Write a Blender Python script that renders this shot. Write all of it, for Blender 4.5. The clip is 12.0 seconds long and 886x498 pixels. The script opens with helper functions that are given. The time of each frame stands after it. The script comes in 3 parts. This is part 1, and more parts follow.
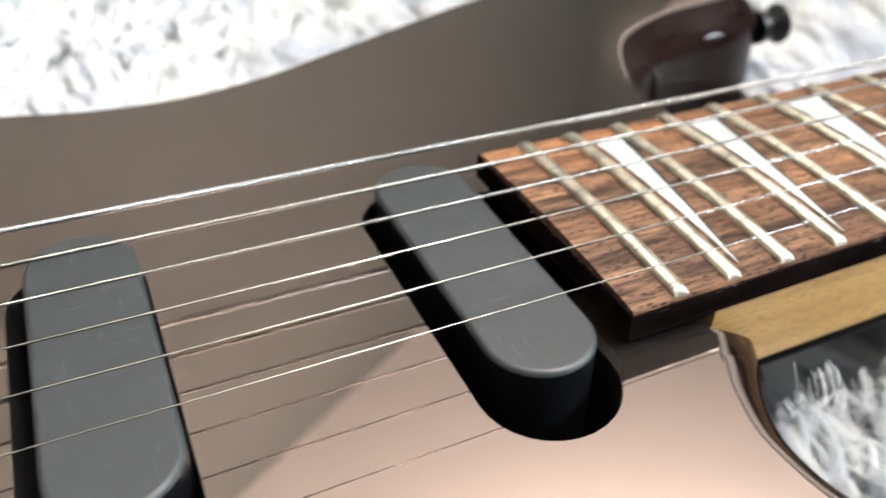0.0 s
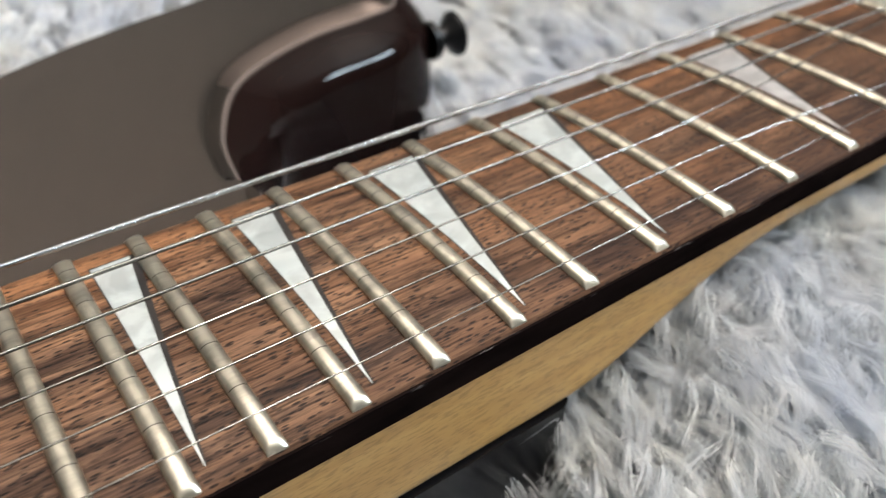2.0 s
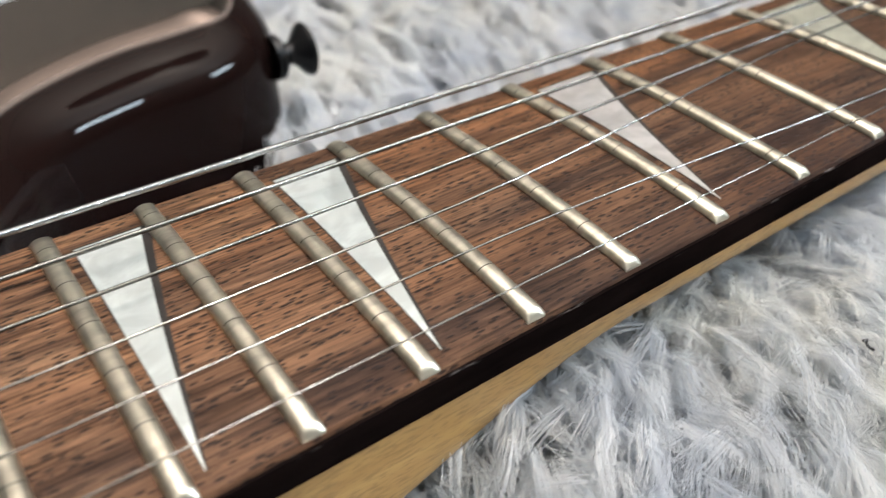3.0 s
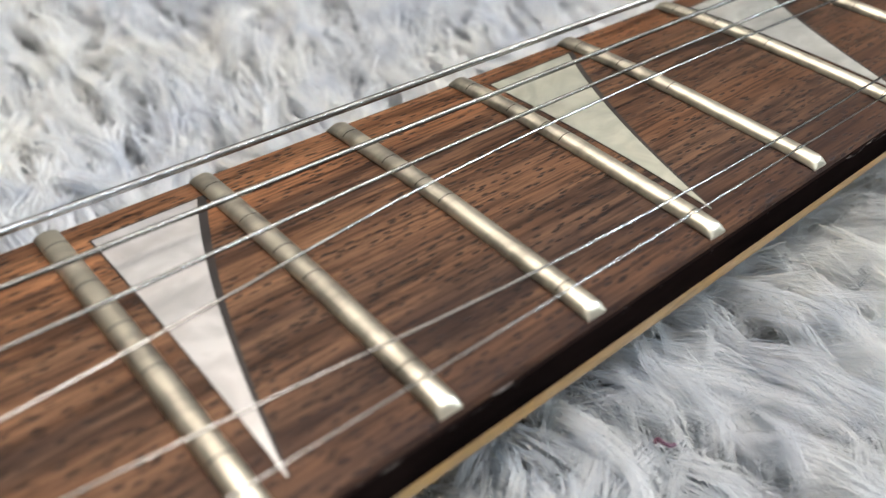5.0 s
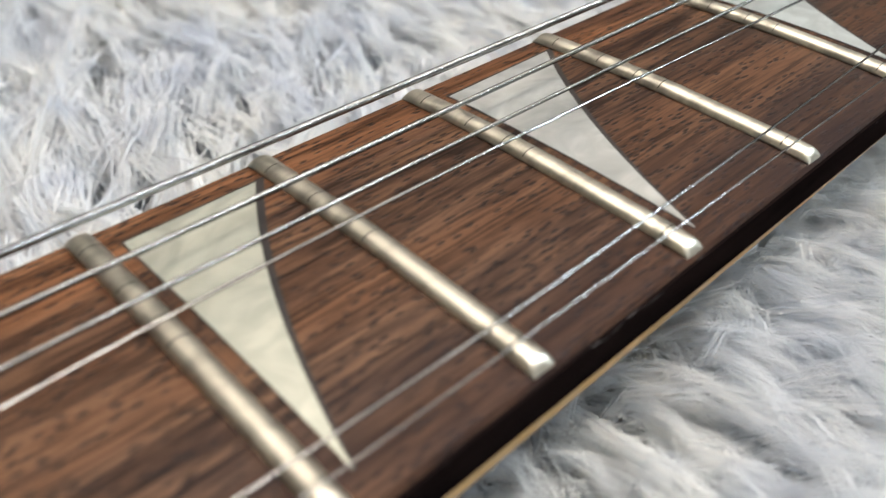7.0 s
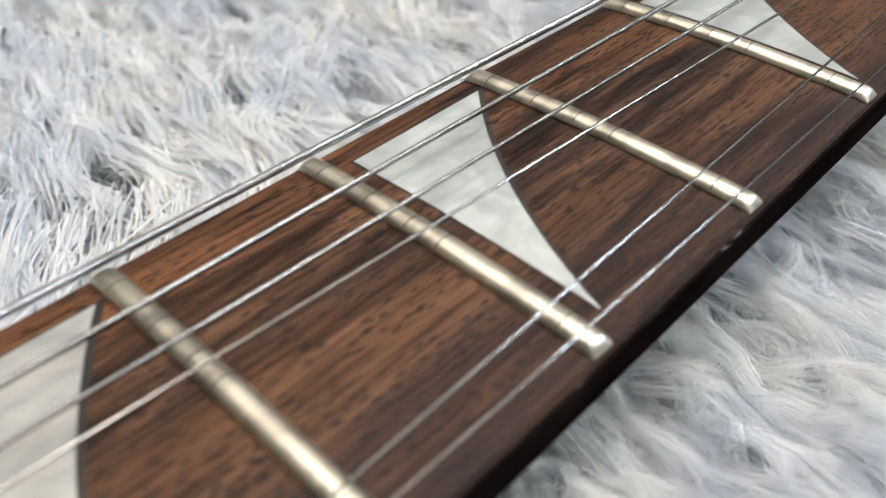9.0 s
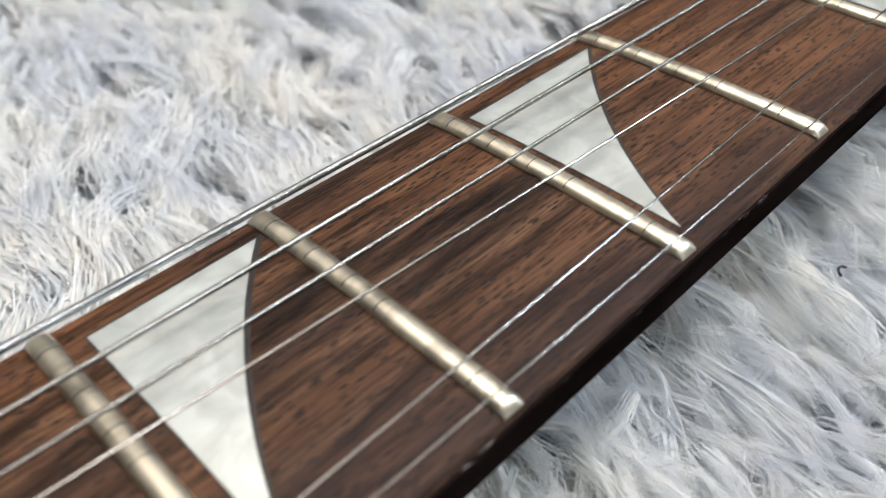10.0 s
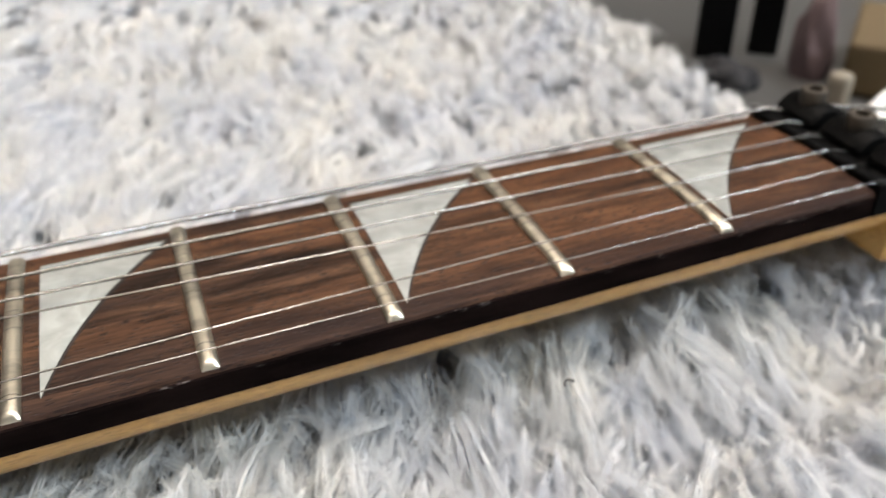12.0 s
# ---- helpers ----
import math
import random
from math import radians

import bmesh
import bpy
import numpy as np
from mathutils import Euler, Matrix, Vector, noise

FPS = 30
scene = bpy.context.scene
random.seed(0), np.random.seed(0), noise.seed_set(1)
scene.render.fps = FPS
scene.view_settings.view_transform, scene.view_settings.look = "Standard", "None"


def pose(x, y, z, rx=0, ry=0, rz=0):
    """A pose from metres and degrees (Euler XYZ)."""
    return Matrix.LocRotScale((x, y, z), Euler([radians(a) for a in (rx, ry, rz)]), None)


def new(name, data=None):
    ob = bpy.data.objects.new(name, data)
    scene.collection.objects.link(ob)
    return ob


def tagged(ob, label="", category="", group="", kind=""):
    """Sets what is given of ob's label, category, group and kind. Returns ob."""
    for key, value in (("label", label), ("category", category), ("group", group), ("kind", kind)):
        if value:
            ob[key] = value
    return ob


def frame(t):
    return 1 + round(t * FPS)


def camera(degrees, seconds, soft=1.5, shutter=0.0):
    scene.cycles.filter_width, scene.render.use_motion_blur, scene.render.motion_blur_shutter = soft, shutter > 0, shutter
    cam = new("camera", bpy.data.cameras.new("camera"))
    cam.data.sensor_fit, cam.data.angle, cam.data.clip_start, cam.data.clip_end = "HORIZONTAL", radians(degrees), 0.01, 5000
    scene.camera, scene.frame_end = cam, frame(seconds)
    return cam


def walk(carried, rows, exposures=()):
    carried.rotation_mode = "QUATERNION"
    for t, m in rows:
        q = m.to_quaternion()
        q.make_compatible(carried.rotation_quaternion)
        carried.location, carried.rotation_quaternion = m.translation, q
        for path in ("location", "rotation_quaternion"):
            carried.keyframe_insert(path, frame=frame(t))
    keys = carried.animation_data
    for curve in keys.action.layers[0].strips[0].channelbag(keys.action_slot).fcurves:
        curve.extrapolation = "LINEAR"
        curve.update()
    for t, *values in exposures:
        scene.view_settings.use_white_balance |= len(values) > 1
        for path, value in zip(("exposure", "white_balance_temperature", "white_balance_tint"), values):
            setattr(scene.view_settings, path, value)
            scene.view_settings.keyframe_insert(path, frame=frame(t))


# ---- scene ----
from mathutils.geometry import tessellate_polygon

cam = camera(54.6, 12.0, soft=1.35, shutter=0.2)
cam.data.dof.use_dof = True
cam.data.dof.focus_distance = 0.116
cam.data.dof.aperture_fstop = 21.0

PATH = [
    (0, 0.10198, -0.10948, 0.08648, 54.242, -0.551, -24.039),
    (0.5, 0.12843, -0.1033, 0.08194, 53.82, 0.132, -28.884),
    (1, 0.14419, -0.09815, 0.08553, 53.079, 0.001, -32.577),
    (1.5, 0.1628, -0.09748, 0.08541, 52.684, 0.349, -34.106),
    (2, 0.18243, -0.09518, 0.08436, 52.292, 0.713, -34.846),
    (2.5, 0.20566, -0.0917, 0.08327, 52.412, 0.906, -35.519),
    (3, 0.23334, -0.08261, 0.07251, 51.989, -0.184, -35.378),
    (3.5, 0.25807, -0.07399, 0.07103, 51.076, -0.872, -37.284),
    (5.5, 0.31583, -0.06224, 0.06047, 50.843, -1.122, -40.268),
    (6, 0.32264, -0.0614, 0.06112, 50.546, -1.007, -40.717),
    (6.5, 0.34151, -0.05981, 0.06116, 50.424, -0.377, -41.642),
    (7, 0.36518, -0.05642, 0.05831, 50.573, 0.149, -42.781),
    (9, 0.43716, -0.05059, 0.06069, 48.781, 1.547, -45.509),
    (9.5, 0.45791, -0.05273, 0.06354, 48.292, 1.962, -45.539),
    (10, 0.47511, -0.05591, 0.06802, 48.071, 2.473, -44.319),
    (10.5, 0.49134, -0.05769, 0.06966, 48.722, 2.825, -42.538),
    (11, 0.494, -0.06621, 0.07194, 49.129, 1.836, -38.522),
    (11.5, 0.50722, -0.08981, 0.08028, 51.441, 0.135, -30.073),
    (11.8, 0.50525, -0.11600, 0.08650, 53.45, 0.25, -24.25),
    (12, 0.51305, -0.1287, 0.08970, 55.90, 1.08, -21.25),
    (12.2, 0.52050, -0.1405, 0.09300, 58.20, 1.9, -18.35),
]
walk(cam, [(t, pose(x, y, z, rx, ry, rz)) for t, x, y, z, rx, ry, rz in PATH],
     exposures=[(0.0, 0.56, 6500, 10), (0.4, 0.40, 6500, 10), (0.8, 0.12, 6500, 10), (1.2, -0.04, 6500, 10), (2.4, -0.22, 6500, 10), (11.2, -0.18, 6500, 11), (12.0, -0.14, 6900, 13)])

# ---- world and light ----
world = bpy.data.worlds.new("room_air")
world.use_nodes = True
world.node_tree.nodes["Background"].inputs[0].default_value = (0.9, 0.95, 1.0, 1)
world.node_tree.nodes["Background"].inputs[1].default_value = 0.05
scene.world = world

CEILING_Z = 2.36
LAMP_AT = (0.70, -0.22, 1.95)
lamp_data = bpy.data.lights.new("ceiling_lamp_light", "POINT")
lamp_data.shadow_soft_size = 0.24
lamp_data.energy = 78
lamp_data.color = (1.0, 0.985, 0.96)
new("ceiling_lamp_light", lamp_data).location = LAMP_AT

# unseen bowl lamp, added to brighten the ceiling that the body mirrors
UPLIGHT_AT = (0.95, 0.25, 1.40)
uplight_data = bpy.data.lights.new("added_uplight", "AREA")
uplight_data.shape = "DISK"
uplight_data.size = 0.3
uplight_data.energy = 112
uplight_data.color = (1.0, 0.96, 0.91)
uplight_ob = new("added_uplight", uplight_data)
uplight_ob.matrix_world = pose(*UPLIGHT_AT, 180, 0, 0)

# unseen cool fill standing in for daylight, set before the solid south wall
fill_data = bpy.data.lights.new("cool_fill_light", "AREA")
fill_data.shape = "RECTANGLE"
fill_data.size, fill_data.size_y = 0.8, 0.34
fill_data.energy = 98
fill_data.color = (0.74, 0.89, 1.0)
cool_fill_light = new("cool_fill_light", fill_data)
YAW = 32.0
room = Matrix.Rotation(radians(YAW), 4, "Z")
cool_fill_light.matrix_world = room @ pose(1.3, -2.19, 1.65, 90, 0, 0)


# ---- materials ----
BODY_TOP, BODY_BACK = -0.0078, -0.049   # heights of the guitar body's face and back


def material(name):
    m = bpy.data.materials.new(name)
    m.use_nodes = True
    return m, m.node_tree, m.node_tree.nodes["Principled BSDF"]


def node(tree, kind, **values):
    n = tree.nodes.new(kind)
    for key, value in values.items():
        if key in n.inputs:
            n.inputs[key].default_value = value
    return n


def coords(tree, scale, offset=(0, 0, 0)):
    c = tree.nodes.new("ShaderNodeTexCoord")
    m = tree.nodes.new("ShaderNodeMapping")
    m.inputs["Scale"].default_value = scale
    m.inputs["Location"].default_value = offset
    tree.links.new(c.outputs["Object"], m.inputs["Vector"])
    return m.outputs[0]


def noise_tex(tree, scale, detail=4.0, rough=0.55, offset=(0, 0, 0), distort=0.0):
    n = node(tree, "ShaderNodeTexNoise", Scale=1.0, Detail=detail, Roughness=rough, Distortion=distort)
    tree.links.new(coords(tree, scale, offset), n.inputs["Vector"])
    return n.outputs["Fac"]


def ramp(tree, fac, stops):
    r = tree.nodes.new("ShaderNodeValToRGB")
    els = r.color_ramp.elements
    while len(els) < len(stops):
        els.new(0.5)
    for e, (p, c) in zip(els, stops):
        e.position = p
        e.color = (*c, 1) if len(c) == 3 else c
    tree.links.new(fac, r.inputs[0])
    return r.outputs[0]


def mix(tree, fac, a, b, mode="MIX"):
    n = tree.nodes.new("ShaderNodeMix")
    n.data_type = "RGBA"
    n.blend_type = mode
    for socket, value in ((n.inputs[0], fac), (n.inputs[6], a), (n.inputs[7], b)):
        if isinstance(value, (int, float)):
            socket.default_value = value
        elif isinstance(value, tuple):
            socket.default_value = (*value, 1)
        else:
            tree.links.new(value, socket)
    return n.outputs[2]


def bump(tree, bsdf, height, strength, distance):
    b = node(tree, "ShaderNodeBump", Strength=strength, Distance=distance)
    tree.links.new(height, b.inputs["Height"])
    tree.links.new(b.outputs[0], bsdf.inputs["Normal"])
    return b


def grey(v):
    return (v, v, v)


def rosewood():
    m, t, b = material("rosewood")
    streak = noise_tex(t, (36, 330, 300), 6, 0.66, distort=0.7)
    broad = noise_tex(t, (9, 75, 60), 3, 0.5, (3, 1, 0), 0.4)
    colour = ramp(t, streak, [(0.33, (0.010, 0.0068, 0.006)), (0.45, (0.048, 0.029, 0.022)), (0.57, (0.118, 0.073, 0.050)), (0.72, (0.205, 0.124, 0.078))])
    warm = ramp(t, broad, [(0.42, grey(0.0)), (0.68, grey(1.0))])
    colour = mix(t, warm, colour, mix(t, 0.75, colour, (0.18, 0.095, 0.054)))
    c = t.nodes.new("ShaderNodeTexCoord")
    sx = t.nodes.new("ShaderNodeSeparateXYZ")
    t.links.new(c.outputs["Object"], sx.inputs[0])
    # wood warmer towards the body, with that end's bright sheen put into the colour
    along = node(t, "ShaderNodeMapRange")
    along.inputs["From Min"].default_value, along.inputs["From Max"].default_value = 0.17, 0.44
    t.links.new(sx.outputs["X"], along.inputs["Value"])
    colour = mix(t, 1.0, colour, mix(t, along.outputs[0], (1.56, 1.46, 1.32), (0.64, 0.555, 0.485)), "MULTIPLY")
    dark = ramp(t, noise_tex(t, (11, 150, 110), 4, 0.6, (11, 5, 2), 0.6), [(0.50, grey(0.0)), (0.66, grey(0.60))])
    colour = mix(t, dark, colour, (0.030, 0.019, 0.016))
    v = node(t, "ShaderNodeTexVoronoi", Scale=1.0, Randomness=1.0)
    t.links.new(coords(t, (470, 1550, 1550)), v.inputs["Vector"])
    pore = ramp(t, v.outputs["Distance"], [(0.25, grey(0.88)), (0.38, grey(0.0))])
    where = ramp(t, noise_tex(t, (60, 300, 300), 2, 0.5, (5, 2, 1)), [(0.32, grey(0.0)), (0.44, grey(1.0))])
    pore = mix(t, 1.0, pore, where, "MULTIPLY")
    fine = ramp(t, noise_tex(t, (95, 2300, 2300), 3, 0.6, (1, 8, 1)), [(0.34, grey(0.30)), (0.55, grey(1.18))])
    colour = mix(t, 1.0, colour, fine, "MULTIPLY")
    colour = mix(t, pore, colour, (0.010, 0.007, 0.006))
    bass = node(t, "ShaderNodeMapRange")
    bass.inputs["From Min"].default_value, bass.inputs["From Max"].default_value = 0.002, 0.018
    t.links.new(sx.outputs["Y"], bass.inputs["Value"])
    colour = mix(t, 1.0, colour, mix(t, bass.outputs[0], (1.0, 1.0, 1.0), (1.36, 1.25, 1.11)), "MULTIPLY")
    # shade of the rolled treble margin put into the colour, growing towards the nut
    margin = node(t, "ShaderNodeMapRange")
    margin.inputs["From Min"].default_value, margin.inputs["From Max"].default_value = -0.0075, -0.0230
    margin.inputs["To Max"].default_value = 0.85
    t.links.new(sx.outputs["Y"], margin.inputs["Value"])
    margin_shade = mix(t, 1.0, margin.outputs[0], ramp(t, noise_tex(t, (45, 160, 100), 3, 0.6, (8, 3, 1)), [(0.3, grey(0.35)), (0.6, grey(1.0))]), "MULTIPLY")
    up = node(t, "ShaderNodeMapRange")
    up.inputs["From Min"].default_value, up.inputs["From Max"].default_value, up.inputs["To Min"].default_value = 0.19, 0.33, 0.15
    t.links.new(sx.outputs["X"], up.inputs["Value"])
    margin_shade = mix(t, 1.0, margin_shade, up.outputs[0], "MULTIPLY")
    colour = mix(t, margin_shade, colour, (0.022, 0.013, 0.0125))
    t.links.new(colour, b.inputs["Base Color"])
    b.inputs["Roughness"].default_value = 0.44
    b.inputs["Specular IOR Level"].default_value = 0.12
    inv = ramp(t, pore, [(0.0, grey(1.0)), (1.0, grey(0.0))])
    bump(t, b, inv, 0.5, 0.00012)
    return m


def maple():
    m, t, b = material("maple")
    grain = noise_tex(t, (18, 160, 190), 5, 0.6, distort=0.5)
    colour = ramp(t, grain, [(0.3, (0.42, 0.235, 0.070)), (0.5, (0.53, 0.315, 0.105)), (0.72, (0.60, 0.375, 0.135))])
    fleck = ramp(t, noise_tex(t, (420, 900, 2400), 2, 0.5, (2, 1, 7)), [(0.36, grey(0.72)), (0.5, grey(1.0))])
    colour = mix(t, 1.0, colour, fleck, "MULTIPLY")
    t.links.new(colour, b.inputs["Base Color"])
    b.inputs["Roughness"].default_value = 0.4
    b.inputs["Coat Weight"].default_value = 0.15
    bump(t, b, fleck, 0.12, 0.0001)
    return m


def body_paint():
    """Metallic copper brown on the face, burst to near-black wine on the edge."""
    m, t, b = material("brown_burst_lacquer")
    c = t.nodes.new("ShaderNodeTexCoord")
    s = t.nodes.new("ShaderNodeSeparateXYZ")
    t.links.new(c.outputs["Object"], s.inputs[0])
    r = node(t, "ShaderNodeMapRange")
    r.interpolation_type = "SMOOTHSTEP"
    for key, value in (("From Min", BODY_TOP - 0.0023), ("From Max", BODY_TOP - 0.0014), ("To Min", 0.0), ("To Max", 1.0)):
        r.inputs[key].default_value = value
    # treble burst raised: the lip's dark reflection put into the colour
    late = node(t, "ShaderNodeMapRange")
    for key, value in (("From Min", 0.03), ("From Max", -0.01), ("To Min", 0.0), ("To Max", -0.0015)):
        late.inputs[key].default_value = value
    t.links.new(s.outputs["Y"], late.inputs["Value"])
    level = t.nodes.new("ShaderNodeMath")
    t.links.new(s.outputs["Z"], level.inputs[0])
    t.links.new(late.outputs[0], level.inputs[1])
    t.links.new(level.outputs[0], r.inputs["Value"])
    cloud = noise_tex(t, (14, 14, 14), 3)
    face = mix(t, cloud, (0.400, 0.322, 0.287), (0.430, 0.347, 0.310))
    edge = mix(t, cloud, (0.0060, 0.0030, 0.0027), (0.0095, 0.0042, 0.0036))
    t.links.new(mix(t, r.outputs[0], edge, face), b.inputs["Base Color"])
    metal = node(t, "ShaderNodeMath")
    metal.operation = "MULTIPLY"
    metal.inputs[1].default_value = 1.0
    t.links.new(r.outputs[0], metal.inputs[0])
    t.links.new(metal.outputs[0], b.inputs["Metallic"])
    b.inputs["Roughness"].default_value = 0.018
    b.inputs["Specular IOR Level"].default_value = 0.10
    return m


def plain(name, colour, rough, metal=0.0, spread=0.12, scale=400, height=0.0, coat=0.0):
    m, t, b = material(name)
    n = noise_tex(t, (scale, scale, scale), 4, 0.6)
    lo = tuple(v * (1 - spread) for v in colour)
    hi = tuple(min(1, v * (1 + spread)) for v in colour)
    t.links.new(mix(t, n, lo, hi), b.inputs["Base Color"])
    rr = node(t, "ShaderNodeMapRange")
    rr.inputs["To Min"].default_value = rough * 0.8
    rr.inputs["To Max"].default_value = min(1, rough * 1.2)
    t.links.new(noise_tex(t, (scale / 7, scale / 7, scale / 7), 3), rr.inputs["Value"])
    t.links.new(rr.outputs[0], b.inputs["Roughness"])
    b.inputs["Metallic"].default_value = metal
    b.inputs["Coat Weight"].default_value = coat
    if height:
        bump(t, b, n, 0.4, height)
    return m


def pearl(name, shade, swirl):
    m, t, b = material(name)
    o = t.nodes.new("ShaderNodeObjectInfo")
    n = node(t, "ShaderNodeTexNoise", Scale=1.0, Detail=3.0, Distortion=1.6)
    n.noise_dimensions = "4D"
    t.links.new(coords(t, (110, 130, 100)), n.inputs["Vector"])
    k = node(t, "ShaderNodeMath")
    k.operation = "MULTIPLY"
    k.inputs[1].default_value = 30.0
    t.links.new(o.outputs["Random"], k.inputs[0])
    t.links.new(k.outputs[0], n.inputs["W"])
    base = ramp(t, n.outputs["Fac"], [(0.5 - 0.2 * swirl, tuple(v * (1 - 0.22 * swirl) for v in shade)), (0.5, shade), (0.5 + 0.16 * swirl, tuple(v * (1 + 0.25 * swirl) for v in shade))])
    t.links.new(base, b.inputs["Base Color"])
    b.inputs["Roughness"].default_value = 0.32
    b.inputs["Metallic"].default_value = 0.45
    b.inputs["Coat Weight"].default_value = 0.25
    return m


def nickel(name, colour, rough, bands=0.0, ridge=0.35):
    m, t, b = material(name)
    tarnish = noise_tex(t, (90, 260, 200), 4, 0.6)
    lo = tuple(v * 0.62 for v in colour)
    t.links.new(mix(t, ramp(t, tarnish, [(0.34, grey(0.0)), (0.56, grey(1.0))]), lo, colour), b.inputs["Base Color"])
    b.inputs["Metallic"].default_value = 1.0
    b.inputs["Roughness"].default_value = rough
    if bands:
        w = node(t, "ShaderNodeTexWave", Scale=1.0)
        t.links.new(coords(t, (bands, 0, 0)), w.inputs["Vector"])
        bump(t, b, w.outputs["Fac"], ridge, 0.0001)
    else:
        bump(t, b, noise_tex(t, (2200, 500, 900), 2), 0.12, 0.00005)
    return m


def fur():
    m, t, b = material("faux_fur")
    g = t.nodes.new("ShaderNodeNewGeometry")
    strand = ramp(t, g.outputs["Random Per Island"], [(0.0, (0.80, 0.82, 0.84)), (0.5, (0.845, 0.85, 0.858)), (1.0, (0.89, 0.88, 0.865))])
    zone = ramp(t, noise_tex(t, (26, 26, 10), 3, 0.6), [(0.36, (0.91, 0.925, 0.95)), (0.6, (1.0, 0.99, 0.96))])
    colour = mix(t, 1.0, strand, zone, "MULTIPLY")
    lock = ramp(t, noise_tex(t, (120, 120, 30), 2, 0.6, (4, 9, 2)), [(0.36, (0.84, 0.86, 0.90)), (0.56, grey(1.0))])
    colour = mix(t, 1.0, colour, lock, "MULTIPLY")
    d = node(t, "ShaderNodeBsdfDiffuse", Roughness=0.6)
    tr = t.nodes.new("ShaderNodeBsdfTranslucent")
    gl = node(t, "ShaderNodeBsdfGlossy", Roughness=0.45)
    gl.inputs["Color"].default_value = (0.9, 0.92, 0.95, 1)
    for n in (d, tr):
        t.links.new(colour, n.inputs["Color"])
    a = node(t, "ShaderNodeMixShader", Fac=0.50)
    t.links.new(d.outputs[0], a.inputs[1])
    t.links.new(tr.outputs[0], a.inputs[2])
    c = node(t, "ShaderNodeMixShader", Fac=0.02)
    t.links.new(a.outputs[0], c.inputs[1])
    t.links.new(gl.outputs[0], c.inputs[2])
    t.links.new(c.outputs[0], t.nodes["Material Output"].inputs["Surface"])
    return m


ROSEWOOD, MAPLE, PAINT, FUR = rosewood(), maple(), body_paint(), fur()
PEARL_WHITE = pearl("white_pearloid", (0.48, 0.51, 0.49), 0.7)
PEARL_BRIGHT = pearl("bright_pearloid", (0.62, 0.66, 0.645), 0.6)
PEARL_CREAM = pearl("cream_pearloid", (0.43, 0.428, 0.35), 0.7)
PEARL_ROSE = pearl("rose_pearloid", (0.52, 0.50, 0.485), 0.7)
PEARL_COOL = pearl("cool_pearloid", (0.45, 0.475, 0.46), 0.6)
PEARL_CLOUD = pearl("clouded_pearloid", (0.44, 0.44, 0.41), 1.9)
def shaded_edge():
    """Black-brown, side shade painted in; short wear and glint streaks pale its upper arris."""
    m, t, b = material("shaded_edge")
    n = noise_tex(t, (60, 300, 300), 4, 0.6)
    colour = ramp(t, n, [(0.35, (0.0040, 0.0028, 0.0026)), (0.65, (0.0105, 0.0066, 0.0060))])
    c = t.nodes.new("ShaderNodeTexCoord")
    s = t.nodes.new("ShaderNodeSeparateXYZ")
    t.links.new(c.outputs["Object"], s.inputs[0])
    high = node(t, "ShaderNodeMapRange")
    high.inputs["From Min"].default_value, high.inputs["From Max"].default_value = -0.0016, -0.0008
    t.links.new(s.outputs["Z"], high.inputs["Value"])
    rub_glint = ramp(t, noise_tex(t, (170, 900, 900), 4, 0.7, (3, 3, 3)), [(0.60, grey(0.0)), (0.70, grey(0.7))])
    colour = mix(t, mix(t, 1.0, high.outputs[0], rub_glint, "MULTIPLY"), colour, (0.26, 0.23, 0.22))
    t.links.new(colour, b.inputs["Base Color"])
    b.inputs["Roughness"].default_value = 0.4
    b.inputs["Specular IOR Level"].default_value = 0.0
    bump(t, b, n, 0.2, 0.0001)
    return m


EDGE = shaded_edge()
FILLER = plain("dark_filler", (0.012, 0.009, 0.008), 0.6)


def satin_cover():
    """Black moulded plastic with fine pale scratches and dulled patches."""
    m, t, b = material("black_plastic")
    n = noise_tex(t, (900, 900, 900), 4, 0.6)
    colour = mix(t, n, (0.020, 0.024, 0.026), (0.029, 0.034, 0.036))
    for k, scale in enumerate(((2600, 70, 70), (60, 2300, 70), (1700, 120, 300))):
        hair = ramp(t, noise_tex(t, scale, 1, 0.4, (k * 3, k, 5), 1.4), [(0.70, grey(0.0)), (0.74, grey(0.7))])
        patch = ramp(t, noise_tex(t, (190, 150, 90), 2, 0.5, (k * 7, 2, k)), [(0.50, grey(0.0)), (0.60, grey(1.0))])
        colour = mix(t, mix(t, 1.0, hair, patch, "MULTIPLY"), colour, (0.075, 0.08, 0.085))
    t.links.new(colour, b.inputs["Base Color"])
    t.links.new(ramp(t, noise_tex(t, (130, 110, 90), 3), [(0.3, grey(0.42)), (0.7, grey(0.58))]), b.inputs["Roughness"])
    bump(t, b, n, 0.3, 0.00004)
    return m


BLACK_PLASTIC = satin_cover()
BLACK_METAL = plain("black_metal", (0.008, 0.008, 0.009), 0.36, metal=0.5, spread=0.2)
CAVITY = plain("cavity_black", (0.011, 0.011, 0.012), 0.45)
# pickup sides darker than the cover: their shade put into the colour
SHELL_SIDE = plain("shaded_pickup_shell", (0.006, 0.006, 0.007), 0.3)
SHELL_SIDE.node_tree.nodes["Principled BSDF"].inputs["Specular IOR Level"].default_value = 0.05
NUT_BLACK = plain("black_nut_metal", (0.003, 0.003, 0.0031), 0.5, spread=0.2)
NUT_BLACK.node_tree.nodes["Principled BSDF"].inputs["Specular IOR Level"].default_value = 0.05
BOLT = plain("bronzed_bolt", (0.060, 0.050, 0.040), 0.6, metal=0.5)
FRET = nickel("nickel_silver", (0.69, 0.65, 0.54), 0.41)
